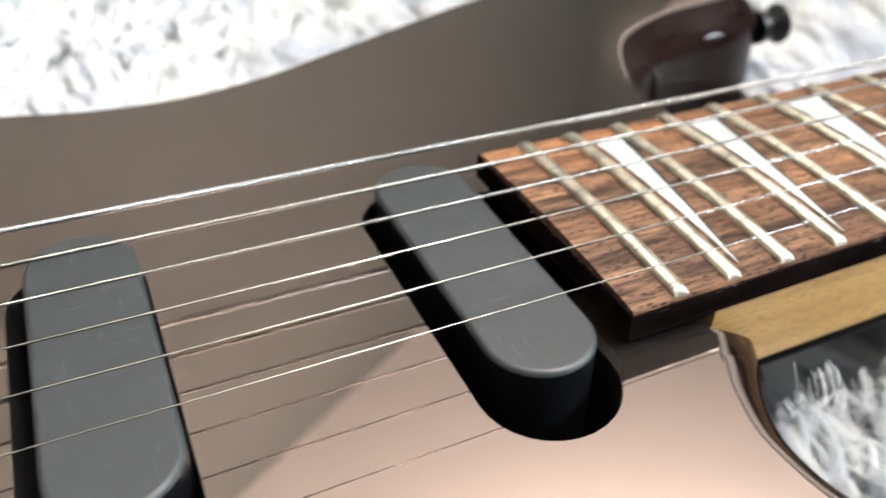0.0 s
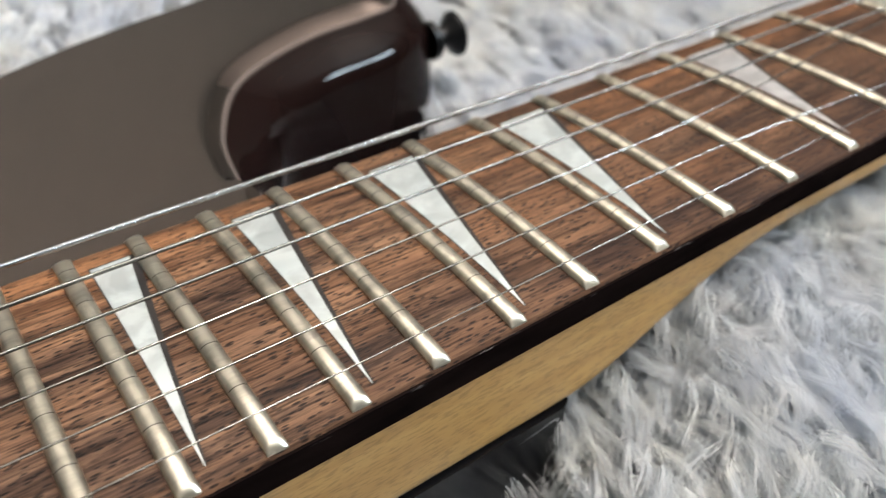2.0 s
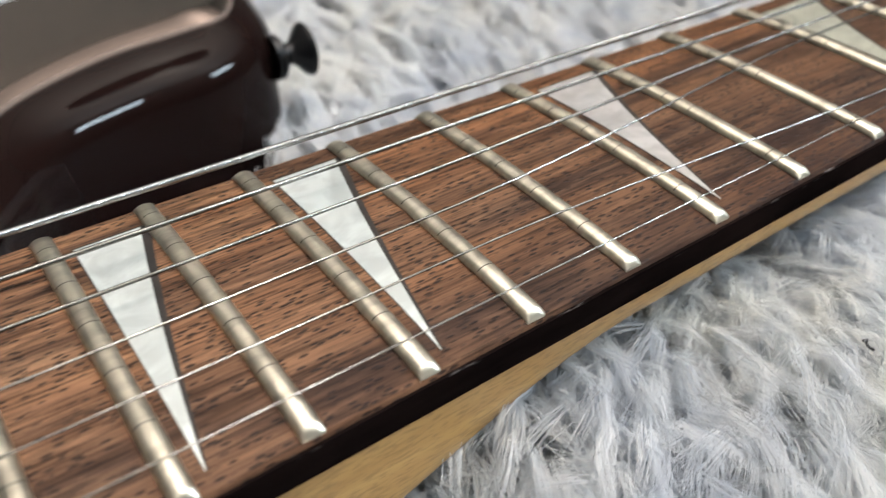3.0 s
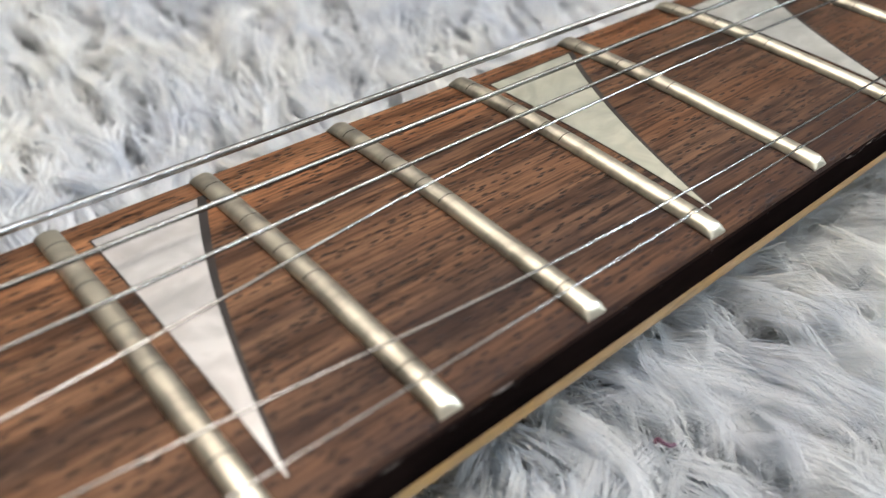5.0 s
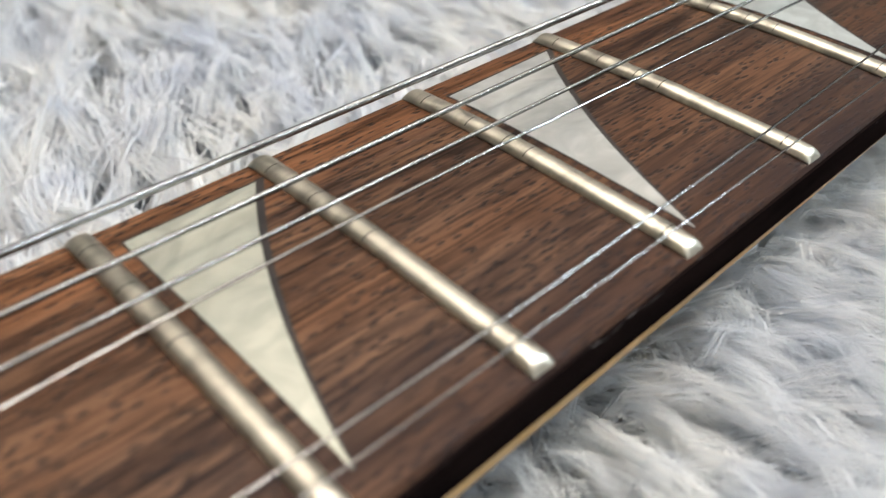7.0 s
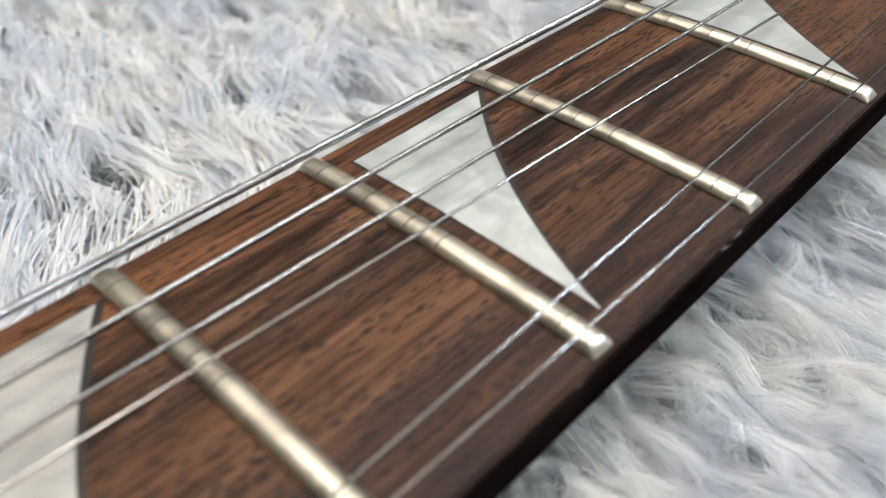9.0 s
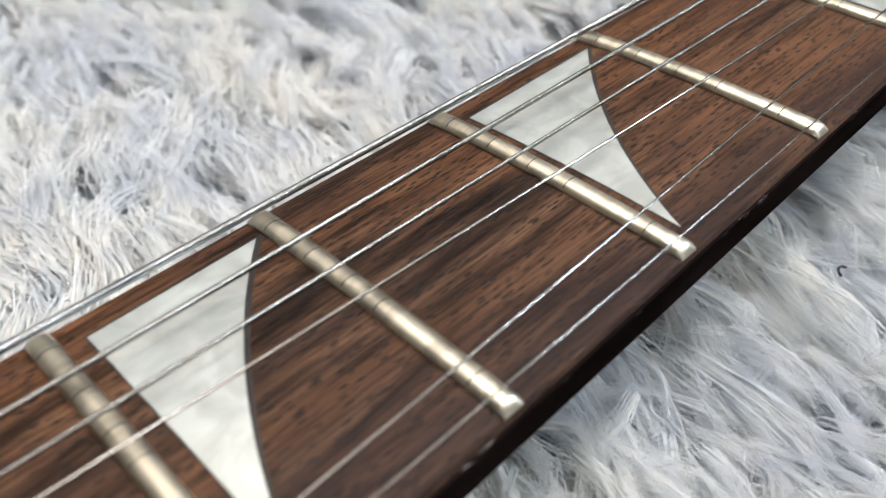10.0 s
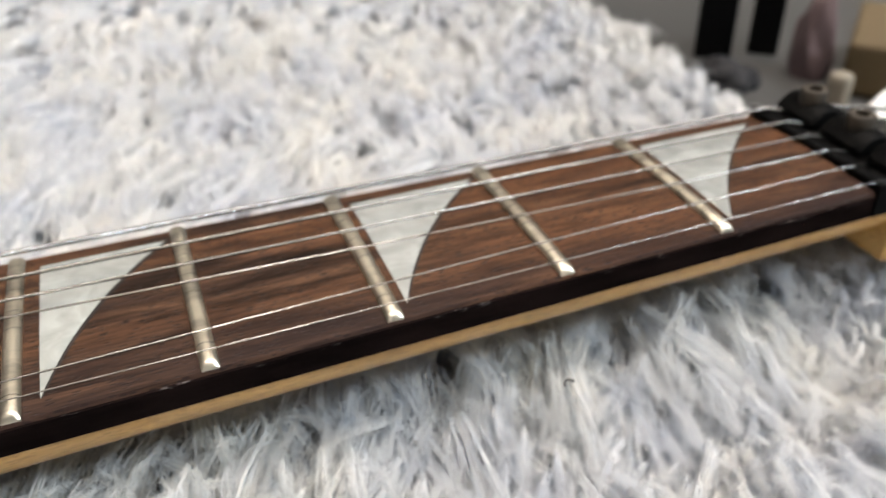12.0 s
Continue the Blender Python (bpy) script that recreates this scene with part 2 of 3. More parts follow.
FRET_REFLECTION = plain("string_reflection_line", (0.035, 0.03, 0.022), 0.5, metal=0.3)
WOUND = nickel("wound_nickel", (0.24, 0.238, 0.23), 0.22, bands=1500, ridge=0.25)
WOUND_THICK = nickel("heavy_wound_nickel", (0.37, 0.375, 0.38), 0.2, bands=1100, ridge=0.5)
STEEL = nickel("plain_steel", (0.28, 0.275, 0.265), 0.17)
HEEL_BLACK = plain("black_heel_gloss", (0.006, 0.006, 0.007), 0.14)
HEEL_BLACK.node_tree.nodes["Principled BSDF"].inputs["Specular IOR Level"].default_value = 0.35
HEAD_PAINT = plain("black_headstock_gloss", (0.014, 0.013, 0.013), 0.12, coat=0.6)
CEILING = plain("warm_ceiling_paint", (0.79, 0.72, 0.665), 0.8, spread=0.03, scale=6)
WALL = plain("taupe_wall_paint", (0.134, 0.130, 0.116), 0.8, spread=0.05, scale=8)
PALE_WALL = plain("white_wall_paint", (0.30, 0.30, 0.295), 0.8, spread=0.03, scale=8)
FLOOR = plain("grey_floor", (0.050, 0.050, 0.049), 0.5, spread=0.1, scale=20)
BACKING = plain("rug_backing", (0.34, 0.35, 0.38), 0.95, spread=0.3, scale=500, height=0.0006)
CARD = plain("tan_cardboard", (0.085, 0.058, 0.026), 0.8, scale=60)
PINK = plain("dusty_pink_cloth", (0.11, 0.075, 0.078), 0.9, scale=60, height=0.0006)
BEIGE = plain("beige_plastic", (0.20, 0.175, 0.135), 0.6, scale=60)
GREY_CLOTH = plain("dark_grey_cloth", (0.008, 0.008, 0.010), 0.9, scale=80, height=0.0006)
BLACK_LACQUER = plain("black_lacquer", (0.002, 0.002, 0.0022), 0.5, scale=40)
BLACK_LACQUER.node_tree.nodes["Principled BSDF"].inputs["Specular IOR Level"].default_value = 0.1
LINT_DARK = plain("dark_lint", (0.02, 0.02, 0.022), 0.8)
LINT_PURPLE = plain("purple_lint", (0.11, 0.045, 0.075), 0.8)
WHITE_PLASTIC = plain("white_cable_plastic", (0.75, 0.75, 0.74), 0.45)
LAMP_WHITE = plain("lamp_rim", (0.8, 0.8, 0.78), 0.5)


# ---- building helpers ----
def part(name, bm, mat, parent=None, label="", smooth=False, crease=40):
    """One mesh object from a bmesh, under a thing or a part."""
    me = bpy.data.meshes.new(name)
    bmesh.ops.recalc_face_normals(bm, faces=bm.faces)
    bm.to_mesh(me)
    bm.free()
    me.materials.append(mat)
    if smooth:
        me.polygons.foreach_set("use_smooth", [True] * len(me.polygons))
        me.set_sharp_from_angle(angle=radians(crease))
    ob = new(name, me)
    ob.parent = parent
    return tagged(ob, label)


def thing(name, label, category, at=(0, 0, 0), kind="", group=""):
    ob = new(name)
    ob.location = at
    ob.empty_display_size = 0.02
    return tagged(ob, label, category, group, kind)


def box(x0, x1, y0, y1, z0, z1, bevel=0.0, segments=2, bm=None):
    bm = bm or bmesh.new()
    made = bmesh.ops.create_cube(bm, size=1)["verts"]
    for v in made:
        v.co = Vector(((x0 + x1) / 2 + v.co.x * (x1 - x0), (y0 + y1) / 2 + v.co.y * (y1 - y0), (z0 + z1) / 2 + v.co.z * (z1 - z0)))
    if bevel:
        edges = list({e for v in made for e in v.link_edges})
        bmesh.ops.bevel(bm, geom=edges, offset=bevel, segments=segments, affect="EDGES", profile=0.5)
    return bm


def loft(rings, closed=True, caps=True, bm=None):
    """Skin over rings of points, each ring with the same count."""
    bm = bm or bmesh.new()
    vs = [[bm.verts.new(p) for p in ring] for ring in rings]
    n = len(rings[0])
    for a, b in zip(vs, vs[1:]):
        for i in range(n if closed else n - 1):
            j = (i + 1) % n
            bm.faces.new((a[i], a[j], b[j], b[i]))
    if caps:
        bm.faces.new(vs[0][::-1])
        bm.faces.new(vs[-1])
    return bm


def turned(profile, axis_at, axis="Z", count=24):
    """A turned shape: profile rows of (radius, distance along the axis)."""
    rings = []
    for r, h in profile:
        ring = []
        for i in range(count):
            a = 2 * math.pi * i / count
            c, s = r * math.cos(a), r * math.sin(a)
            p = {"Z": (c, s, h), "X": (h, c, s), "Y": (c, h, s)}[axis]
            ring.append(Vector(axis_at) + Vector(p))
        rings.append(ring)
    return loft(rings)


def smooth_closed(points, steps):
    """Closed Catmull-Rom curve through points."""
    out, n = [], len(points)
    for i in range(n):
        p0, p1, p2, p3 = (np.array(points[(i + k) % n], float) for k in (-1, 0, 1, 2))
        for s in range(steps):
            u = s / steps
            out.append(0.5 * (2 * p1 + (p2 - p0) * u + (2 * p0 - 5 * p1 + 4 * p2 - p3) * u**2 + (3 * p1 - p0 - 3 * p2 + p3) * u**3))
    return out


def smoothstep(a, b, x):
    u = min(1, max(0, (x - a) / (b - a)))
    return u * u * (3 - 2 * u)


# ---- guitar measures ----
SCALE = 0.6477          # saddle at x = 0, nut at x = SCALE
BOARD_END = 0.1722
RADIUS = 0.36           # fingerboard radius
BOARD_UNDER = -0.0052


def fret_x(n):
    return SCALE * 2 ** (-n / 12)


def half_width(x):
    """Half the fingerboard's width."""
    return 0.5 * (0.0398 + (0.0548 - 0.0398) * (SCALE - x) / (SCALE - fret_x(22)))


def board_z(x, y):
    """Height of the cambered board; its edges lie at z = 0."""
    return (half_width(x) ** 2 - y * y) / (2 * RADIUS)


# ---- room ----
FLOOR_Z = -0.062


def room_slab(name, mat, x0, x1, y0, y1, z0, z1, label, category):
    ob = part(name, box(x0, x1, y0, y1, z0, z1), mat)
    ob.matrix_world = room
    return tagged(ob, label, category, kind="structure")


room_slab("floor", FLOOR, -2.2, 3.8, -2.2, 1.5, FLOOR_Z - 0.1, FLOOR_Z, "plain grey floor under the rug", "floor")
room_slab("ceiling", CEILING, -2.2, 3.8, -2.2, 1.5, CEILING_Z, CEILING_Z + 0.1, "plain warm white ceiling", "ceiling")
room_slab("wall_north", WALL, -2.3, 3.9, 1.5, 1.6, FLOOR_Z - 0.1, CEILING_Z + 0.1, "plain taupe painted wall", "wall")
# the remaining walls are unseen, added to bounce light and close the room
room_slab("wall_south", PALE_WALL, -2.3, 3.9, -2.3, -2.2, FLOOR_Z - 0.1, CEILING_Z + 0.1, "unseen pale wall added to bounce light", "wall")
room_slab("wall_west", PALE_WALL, -2.3, -2.2, -2.2, 1.5, FLOOR_Z - 0.1, CEILING_Z + 0.1, "plain taupe painted wall", "wall")
room_slab("wall_east", WALL, 3.8, 3.9, -2.2, 1.5, FLOOR_Z - 0.1, CEILING_Z + 0.1, "plain taupe painted wall", "wall")

fixture = thing("ceiling_lamp", "white lamp hanging under the ceiling", "lamp", LAMP_AT)
part("cable", turned([(0.004, 0.2), (0.004, CEILING_Z - LAMP_AT[2])], (0, 0, 0), count=8), LAMP_WHITE, fixture)
part("cap", turned([(0.02, 0.165), (0.05, 0.17), (0.05, 0.19), (0.012, 0.205)], (0, 0, 0), count=24), LAMP_WHITE, fixture, smooth=True)
# housing made up for the added uplight
added_bowl_lamp = thing("added_bowl_lamp", "unseen white bowl added around the ceiling uplight", "lamp", UPLIGHT_AT)
part("bowl", turned([(0.02, -0.085), (0.11, -0.07), (0.165, -0.03), (0.18, 0.01), (0.177, 0.01), (0.16, -0.028), (0.10, -0.066), (0.02, -0.08)], (0, 0, 0), count=32), LAMP_WHITE, added_bowl_lamp, smooth=True)
for k in range(3):
    a = 2 * math.pi * k / 3
    part("chain", loft([[(0.176 * math.cos(a) * f + 0.002 * c, 0.176 * math.sin(a) * f + 0.002 * d, h) for c, d in ((1, 0), (0, 1), (-1, 0), (0, -1))] for f, h in ((1.0, 0.008), (0.02, CEILING_Z - UPLIGHT_AT[2]))]), LAMP_WHITE, added_bowl_lamp)

# ---- guitar ----
guitar = thing("electric_guitar", "brown burst electric guitar with shark-fin inlays lying on a fur rug", "guitar", (0, 0, 0))

# outline of the body seen from above: x, y and the width of its rounded edge
OUTLINE = [
    (0.1989, -0.0297, 0.0095), (0.1947, -0.0362, 0.0085), (0.1893, -0.0441, 0.0075), (0.1861, -0.0534, 0.0068),
    (0.1881, -0.0647, 0.0065), (0.1996, -0.0794, 0.0065), (0.2281, -0.0961, 0.0070), (0.2458, -0.1118, 0.0070),
    (0.2330, -0.1305, 0.0070), (0.1888, -0.1413, 0.0070), (0.1299, -0.1295, 0.0070), (0.0808, -0.1256, 0.0070),
    (0.0219, -0.1413, 0.0070), (-0.0469, -0.1590, 0.0070), (-0.1107, -0.1344, 0.0070), (-0.1352, -0.0509, 0.0070),
    (-0.1330, 0.0374, 0.0070), (-0.0957, 0.1209, 0.0070), (-0.0368, 0.1435, 0.0070), (0.0271, 0.1258, 0.0060),
    (0.0824, 0.1047, 0.0050), (0.1141, 0.0981, 0.0050), (0.1400, 0.1013, 0.0050), (0.1686, 0.1126, 0.0050),
    (0.2190, 0.1342, 0.0060), (0.2548, 0.1445, 0.0070), (0.2833, 0.1504, 0.0060), (0.3084, 0.1455, 0.0060),
    (0.3192, 0.1268, 0.0100), (0.3137, 0.1027, 0.0160), (0.2980, 0.0919, 0.0210), (0.2764, 0.0880, 0.0210),
    (0.2558, 0.0792, 0.0180), (0.2425, 0.0630, 0.0130), (0.2343, 0.0463, 0.0080), (0.2308, 0.0345, 0.0040),
]
POCKET = [(0.2322, 0.0285), (0.1895, 0.0285), (0.1884, -0.0283)]
# where the flat face ends at the lip of the lower cutaway
LIP = [(0.1878, -0.0303), (0.1857, -0.0350), (0.1819, -0.0427), (0.1796, -0.0529)]


def pill(cx, cy, half_x, half_y, count=10):
    """Outline of a bar with round ends, long in y."""
    pts = []
    for k in range(2 * count):
        a = math.pi * (k % count) / (count - 1)
        s = 1 if k < count else -1
        pts.append((cx + s * half_x * math.cos(a), cy + s * (half_y - half_x) + s * half_x * math.sin(a)))
    return pts


PICKUPS = [(0.1580, 0.0008), (0.0938, 0.0008)]


def guitar_body():
    n = len(OUTLINE)
    area = sum(OUTLINE[i][0] * OUTLINE[(i + 1) % n][1] - OUTLINE[(i + 1) % n][0] * OUTLINE[i][1] for i in range(n))
    turn = -1 if area > 0 else 1
    control = []
    for i, (x, y, r) in enumerate(OUTLINE):
        a, b = np.array(OUTLINE[i - 1][:2]), np.array(OUTLINE[(i + 1) % n][:2])
        d = b - a
        nrm = np.array((d[1], -d[0])) / (np.linalg.norm(d) + 1e-9) * turn
        inner = LIP[i] if i < len(LIP) else (x + nrm[0] * r, y + nrm[1] * r)
        control.append((x, y, r, *inner))
    # the stretch from the last outline point to the first is the neck pocket
    pts = [tuple(p) for p in smooth_closed(control, 6)[: (n - 1) * 6 + 1]]
    pts += [(x, y, 0.0004, x - 0.0004 * (x < 0.2), y) for x, y in POCKET]
    rings = []
    steps, first = 9, radians(26)
    # narrow flat border, so that the face itself stays evenly flat
    border = [(p, 1.015 + 0.075 * smoothstep(0.010, 0.014, p[2])) for p in pts]
    rings.append([(x + (ix - x) * f, y + (iy - y) * f, BODY_TOP) for (x, y, r, ix, iy), f in border])
    for k in range(steps + 1):
        a = first + (math.pi / 2 - first) * k / steps
        inset, drop = (1 - math.sin(a)) / (1 - math.sin(first)), 1 - math.cos(a) / math.cos(first)
        rings.append([(x + (ix - x) * inset, y + (iy - y) * inset, BODY_TOP - min(r, 0.012) * drop) for x, y, r, ix, iy in pts])
    rings.append([(p[0], p[1], BODY_BACK + 0.004) for p in pts])
    rings.append([(p[0], p[1], BODY_BACK) for p in pts])
    bm = loft(rings, caps=False)
    bm.faces.new([v for v in bm.verts if abs(v.co.z - BODY_BACK) < 1e-6])
    # face with the two pickup routes cut through it
    top = [Vector(p) for p in rings[0]]
    loops = [top] + [[Vector((x, y, BODY_TOP)) for x, y in pill(cx - 0.0016, cy - 0.0050, 0.0117, 0.0366, 16)] for cx, cy in PICKUPS]
    flat = [v for loop in loops for v in loop]
    vs = [bm.verts.new(v) for v in flat]
    for tri in tessellate_polygon(loops):
        bm.faces.new([vs[i] for i in tri])
    bmesh.ops.remove_doubles(bm, verts=bm.verts, dist=1e-6)
    return bm


body = part("body", guitar_body(), PAINT, guitar, "glossy brown burst body with dark edges", smooth=True, crease=35)
# floor of the neck pocket, running on as the heel block
heel = [(0.170, 0.0270), (0.170, -0.0274), (0.2535, -0.0264), (0.2552, -0.0252), (0.2562, 0.0), (0.2552, 0.0264)]
part("heel_block", loft([[(x, y, -0.0243) for x, y in heel], [(x - 0.0015 * (x > 0.2), y * 0.995, BODY_BACK - 0.001) for x, y in heel]]), HEEL_BLACK, body, "black gloss heel block")
for cx, cy in PICKUPS:
    out = pill(cx - 0.0016, cy - 0.0050, 0.0117, 0.0366, 16)
    part("pickup_route", loft([[(x, y, BODY_TOP) for x, y in out], [(x, y, BODY_TOP - 0.020) for x, y in out]], caps=False), CAVITY, body, "black-painted pickup route")
    bm = bmesh.new()
    bm.faces.new([bm.verts.new((x, y, BODY_TOP - 0.020)) for x, y in out])
    part("route_floor", bm, CAVITY, body)


def pickup(cx, cy):
    rows = [(0.0, -0.0040), (0.0, -0.0038), (0.0001, -0.0035), (0.0005, -0.0031), (0.0009, -0.0030), (0.0011, -0.0030)]
    rings = [[(x, y, z) for x, y in pill(cx, cy, 0.0094 - d, 0.0328 - d, 16)] for d, z in rows]
    return loft(rings)


for cx, cy in PICKUPS:
    shell = part("pickup", loft([[(x, y, z) for x, y in pill(cx, cy, 0.0094, 0.0328, 16)] for z in (-0.026, -0.0040)]), SHELL_SIDE, guitar, "smooth black plastic pickup with rounded ends", smooth=True)
    part("cover", pickup(cx, cy), BLACK_PLASTIC, shell, "satin black pickup cover with fine scratches", smooth=True)


def neck_ring(x, square, depth, count=28):
    """Cross-section of the neck below the board: square = 1 at the heel, 0 along the round shaft."""
    slim = smoothstep(0.38, 0.52, x)
    w = half_width(x) - 0.0002 - 0.0003 * slim
    ring = []
    for k in range(count + 1):
        a = math.pi * k / count
        c, s = math.cos(a), math.sin(a)
        p = (0.84 + 0.16 * slim) * (1 - square) + 0.10 * square
        y = w * math.copysign(abs(c) ** p, c)
        z = BOARD_UNDER - depth * abs(s) ** p
        ring.append((x, y, z))
    return ring


def neck():
    rings = []
    for k in range(80):
        x = 0.1900 + (0.6600 - 0.1900) * k / 79
        s = 1 - smoothstep(0.253, 0.312, x)
        depth = 0.0190 * s + (1 - s) * (0.0140 - 0.0015 * (x - 0.3) / 0.35)
        rings.append(neck_ring(x, s, depth))
    return loft(rings)


part("neck", neck(), MAPLE, guitar, "satin honey-coloured maple neck", smooth=True)


def fingerboard():
    rings = []
    for k in range(49):
        x = BOARD_END + (SCALE + 0.001 - BOARD_END) * k / 48
        w = half_width(x)
        row = [(x, -w + 2 * w * i / 20, board_z(x, -w + 2 * w * i / 20)) for i in range(21)]
        row[0] = (x, -w + 0.0004, row[0][2])
        row[-1] = (x, w - 0.0004, row[-1][2])
        row += [(x, w, -0.0005), (x, w, BOARD_UNDER), (x, -w, BOARD_UNDER), (x, -w, -0.0005)]
        rings.append(row)
    return loft(rings)


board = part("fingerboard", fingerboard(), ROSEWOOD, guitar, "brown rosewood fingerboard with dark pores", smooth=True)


def board_edge(side):
    """Dark strip along the board's side, its shade put into the colour."""
    rings = []
    for x in (BOARD_END, 0.30, 0.45, SCALE + 0.001):
        w = half_width(x)
        rings.append([(x, side * (w - 0.0002), -0.0006), (x, side * (w + 0.0003), -0.0009), (x, side * (w + 0.0003), BOARD_UNDER - 0.0003), (x, side * (w - 0.0002), BOARD_UNDER - 0.0003)])
    return loft(rings)


for side in (-1, 1):
    part("board_edge", board_edge(side), EDGE, board, "near-black board edge with its shade in the colour")


w = half_width(BOARD_END) + 0.0003
# end and underside blackened too, shade under the overhang put into the colour
part("board_edge", box(BOARD_END - 0.0004, BOARD_END + 0.0002, -w, w, BOARD_UNDER - 0.0003, -0.0006), EDGE, board)
part("board_edge", box(BOARD_END + 0.0002, 0.1890, -w, w, BOARD_UNDER - 0.0006, BOARD_UNDER + 0.0002), EDGE, board)


# shark-fin inlays: space, left edge, right corner, y of the straight edge and of the tip, bow of the long edge
FINS = [
    (21, 0.1957, 0.2020, 0.0222, -0.0238, 0.04), (19, 0.2193, 0.2261, 0.0216, -0.0238, 0.05), (17, 0.2457, 0.2550, 0.0210, -0.0235, 0.06),
    (15, 0.2756, 0.2863, 0.0209, -0.0231, 0.08), (12, 0.3275, 0.3406, 0.0202, -0.0212, 0.12), (9, 0.3885, 0.4052, 0.0195, -0.0203, 0.14),
    (7, 0.4357, 0.4553, 0.0187, -0.0206, 0.14), (5, 0.4893, 0.5115, 0.0181, -0.0187, 0.15), (3, 0.5478, 0.5742, 0.0172, -0.0178, 0.14),
    (1, 0.6146, 0.6434, 0.0161, -0.0173, 0.12),
]


def fin(x0, x1, y0, y1, bow, grow, lift, sink):
    """Plate that follows the board's camber: straight on three corners, bowed on the long edge."""
    bm = bmesh.new()
    rows = 18
    top, low = [], []
    for i in range(rows + 1):
        u = i / rows
        y = y0 + grow * 0.3 + (y1 - y0 - grow * 0.3) * u
        edge = (1 - u) - bow * 4 * u * (1 - u) * (1 - 0.25 * u)
        left = x0 - grow * 0.15 * (1 - u)
        xs = (left, max(left + 0.0001, x0 + (x1 - x0) * edge + grow * (1 - 0.8 * u)))
        for zs, into in ((lift, top), (-sink, low)):
            into.append([bm.verts.new((x, y, board_z(x, y) + zs)) for x in xs])
    for g in (top, low):
        for a, b in zip(g, g[1:]):
            bm.faces.new((a[0], a[1], b[1], b[0]))
    for a, b, c, d in zip(top, top[1:], low, low[1:]):
        bm.faces.new((a[0], b[0], d[0], c[0]))
        bm.faces.new((a[1], b[1], d[1], c[1]))
    bm.faces.new((*top[0], *low[0][::-1]))
    bm.faces.new((*top[-1], *low[-1][::-1]))
    return bm


FIN_SHADES = {
    21: (PEARL_BRIGHT, "bright white pearloid shark-fin inlay"), 19: (PEARL_BRIGHT, "bright white pearloid shark-fin inlay"),
    17: (PEARL_BRIGHT, "bright white pearloid shark-fin inlay"), 15: (PEARL_BRIGHT, "bright white pearloid shark-fin inlay"), 12: (PEARL_ROSE, "rosy white pearloid shark-fin inlay"),
    9: (PEARL_CREAM, "greenish cream pearloid shark-fin inlay"), 7: (PEARL_CLOUD, "clouded pearloid shark-fin inlay"),
    5: (PEARL_WHITE, "white pearloid shark-fin inlay"), 3: (PEARL_COOL, "silvery pearloid shark-fin inlay"), 1: (PEARL_COOL, "silvery pearloid shark-fin inlay"),
}
for n, x0, x1, y0, y1, bow in FINS:
    mat, words = FIN_SHADES.get(n, (PEARL_WHITE, "white pearloid shark-fin inlay"))
    part("inlay", fin(x0, x1, y0, y1, bow, 0.0, 0.00016, 0.0004), mat, board, words)
    part("inlay_filler", fin(x0, x1, y0, y1, bow, 0.0015, 0.00007, 0.0004), FILLER, board)

# strings: y at the nut and at the bridge, gauge
STRINGS = [
    ("low_e", 0.0170, 0.0270, 0.00106, WOUND_THICK), ("a", 0.0097, 0.0164, 0.00078, WOUND), ("d", 0.0024, 0.0059, 0.00058, WOUND),
    ("g", -0.0049, -0.0047, 0.00040, STEEL), ("b", -0.0122, -0.0152, 0.00033, STEEL), ("high_e", -0.0192, -0.0258, 0.00025, STEEL),
]
NUT_Z, BRIDGE_Z = 0.0022, 0.0058


def tube(points, radius, sides=10):
    rings = []
    for i, p in enumerate(points):
        a, b = Vector(points[max(i - 1, 0)]), Vector(points[min(i + 1, len(points) - 1)])
        d = (b - a).normalized()
        s = d.cross(Vector((0, 0, 1))).normalized()
        u = s.cross(d)
        rings.append([Vector(p) + radius * (math.cos(2 * math.pi * k / sides) * s + math.sin(2 * math.pi * k / sides) * u) for k in range(sides)])
    return loft(rings)


# middle strings bent sideways to fit the camera's view: shift in metres at SHIFT_X
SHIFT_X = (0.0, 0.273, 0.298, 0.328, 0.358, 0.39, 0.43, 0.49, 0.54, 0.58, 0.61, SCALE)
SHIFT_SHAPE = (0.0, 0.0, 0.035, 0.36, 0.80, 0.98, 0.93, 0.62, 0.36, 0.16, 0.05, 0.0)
VIEW_BEND = {"d": 0.0023, "g": 0.0073, "b": -0.0055}


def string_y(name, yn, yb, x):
    return yb + (yn - yb) * x / SCALE + VIEW_BEND.get(name, 0.0) * shift(x)


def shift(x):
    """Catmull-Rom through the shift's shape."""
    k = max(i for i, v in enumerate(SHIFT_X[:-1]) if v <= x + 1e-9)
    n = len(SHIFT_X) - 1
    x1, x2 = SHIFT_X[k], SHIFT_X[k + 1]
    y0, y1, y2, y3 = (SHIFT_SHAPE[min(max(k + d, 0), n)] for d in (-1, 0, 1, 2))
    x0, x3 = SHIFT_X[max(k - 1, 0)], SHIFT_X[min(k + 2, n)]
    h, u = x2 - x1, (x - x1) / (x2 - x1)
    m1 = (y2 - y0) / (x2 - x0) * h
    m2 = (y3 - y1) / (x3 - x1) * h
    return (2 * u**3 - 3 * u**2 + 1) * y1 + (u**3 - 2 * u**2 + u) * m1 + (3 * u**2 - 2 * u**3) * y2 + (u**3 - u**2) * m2


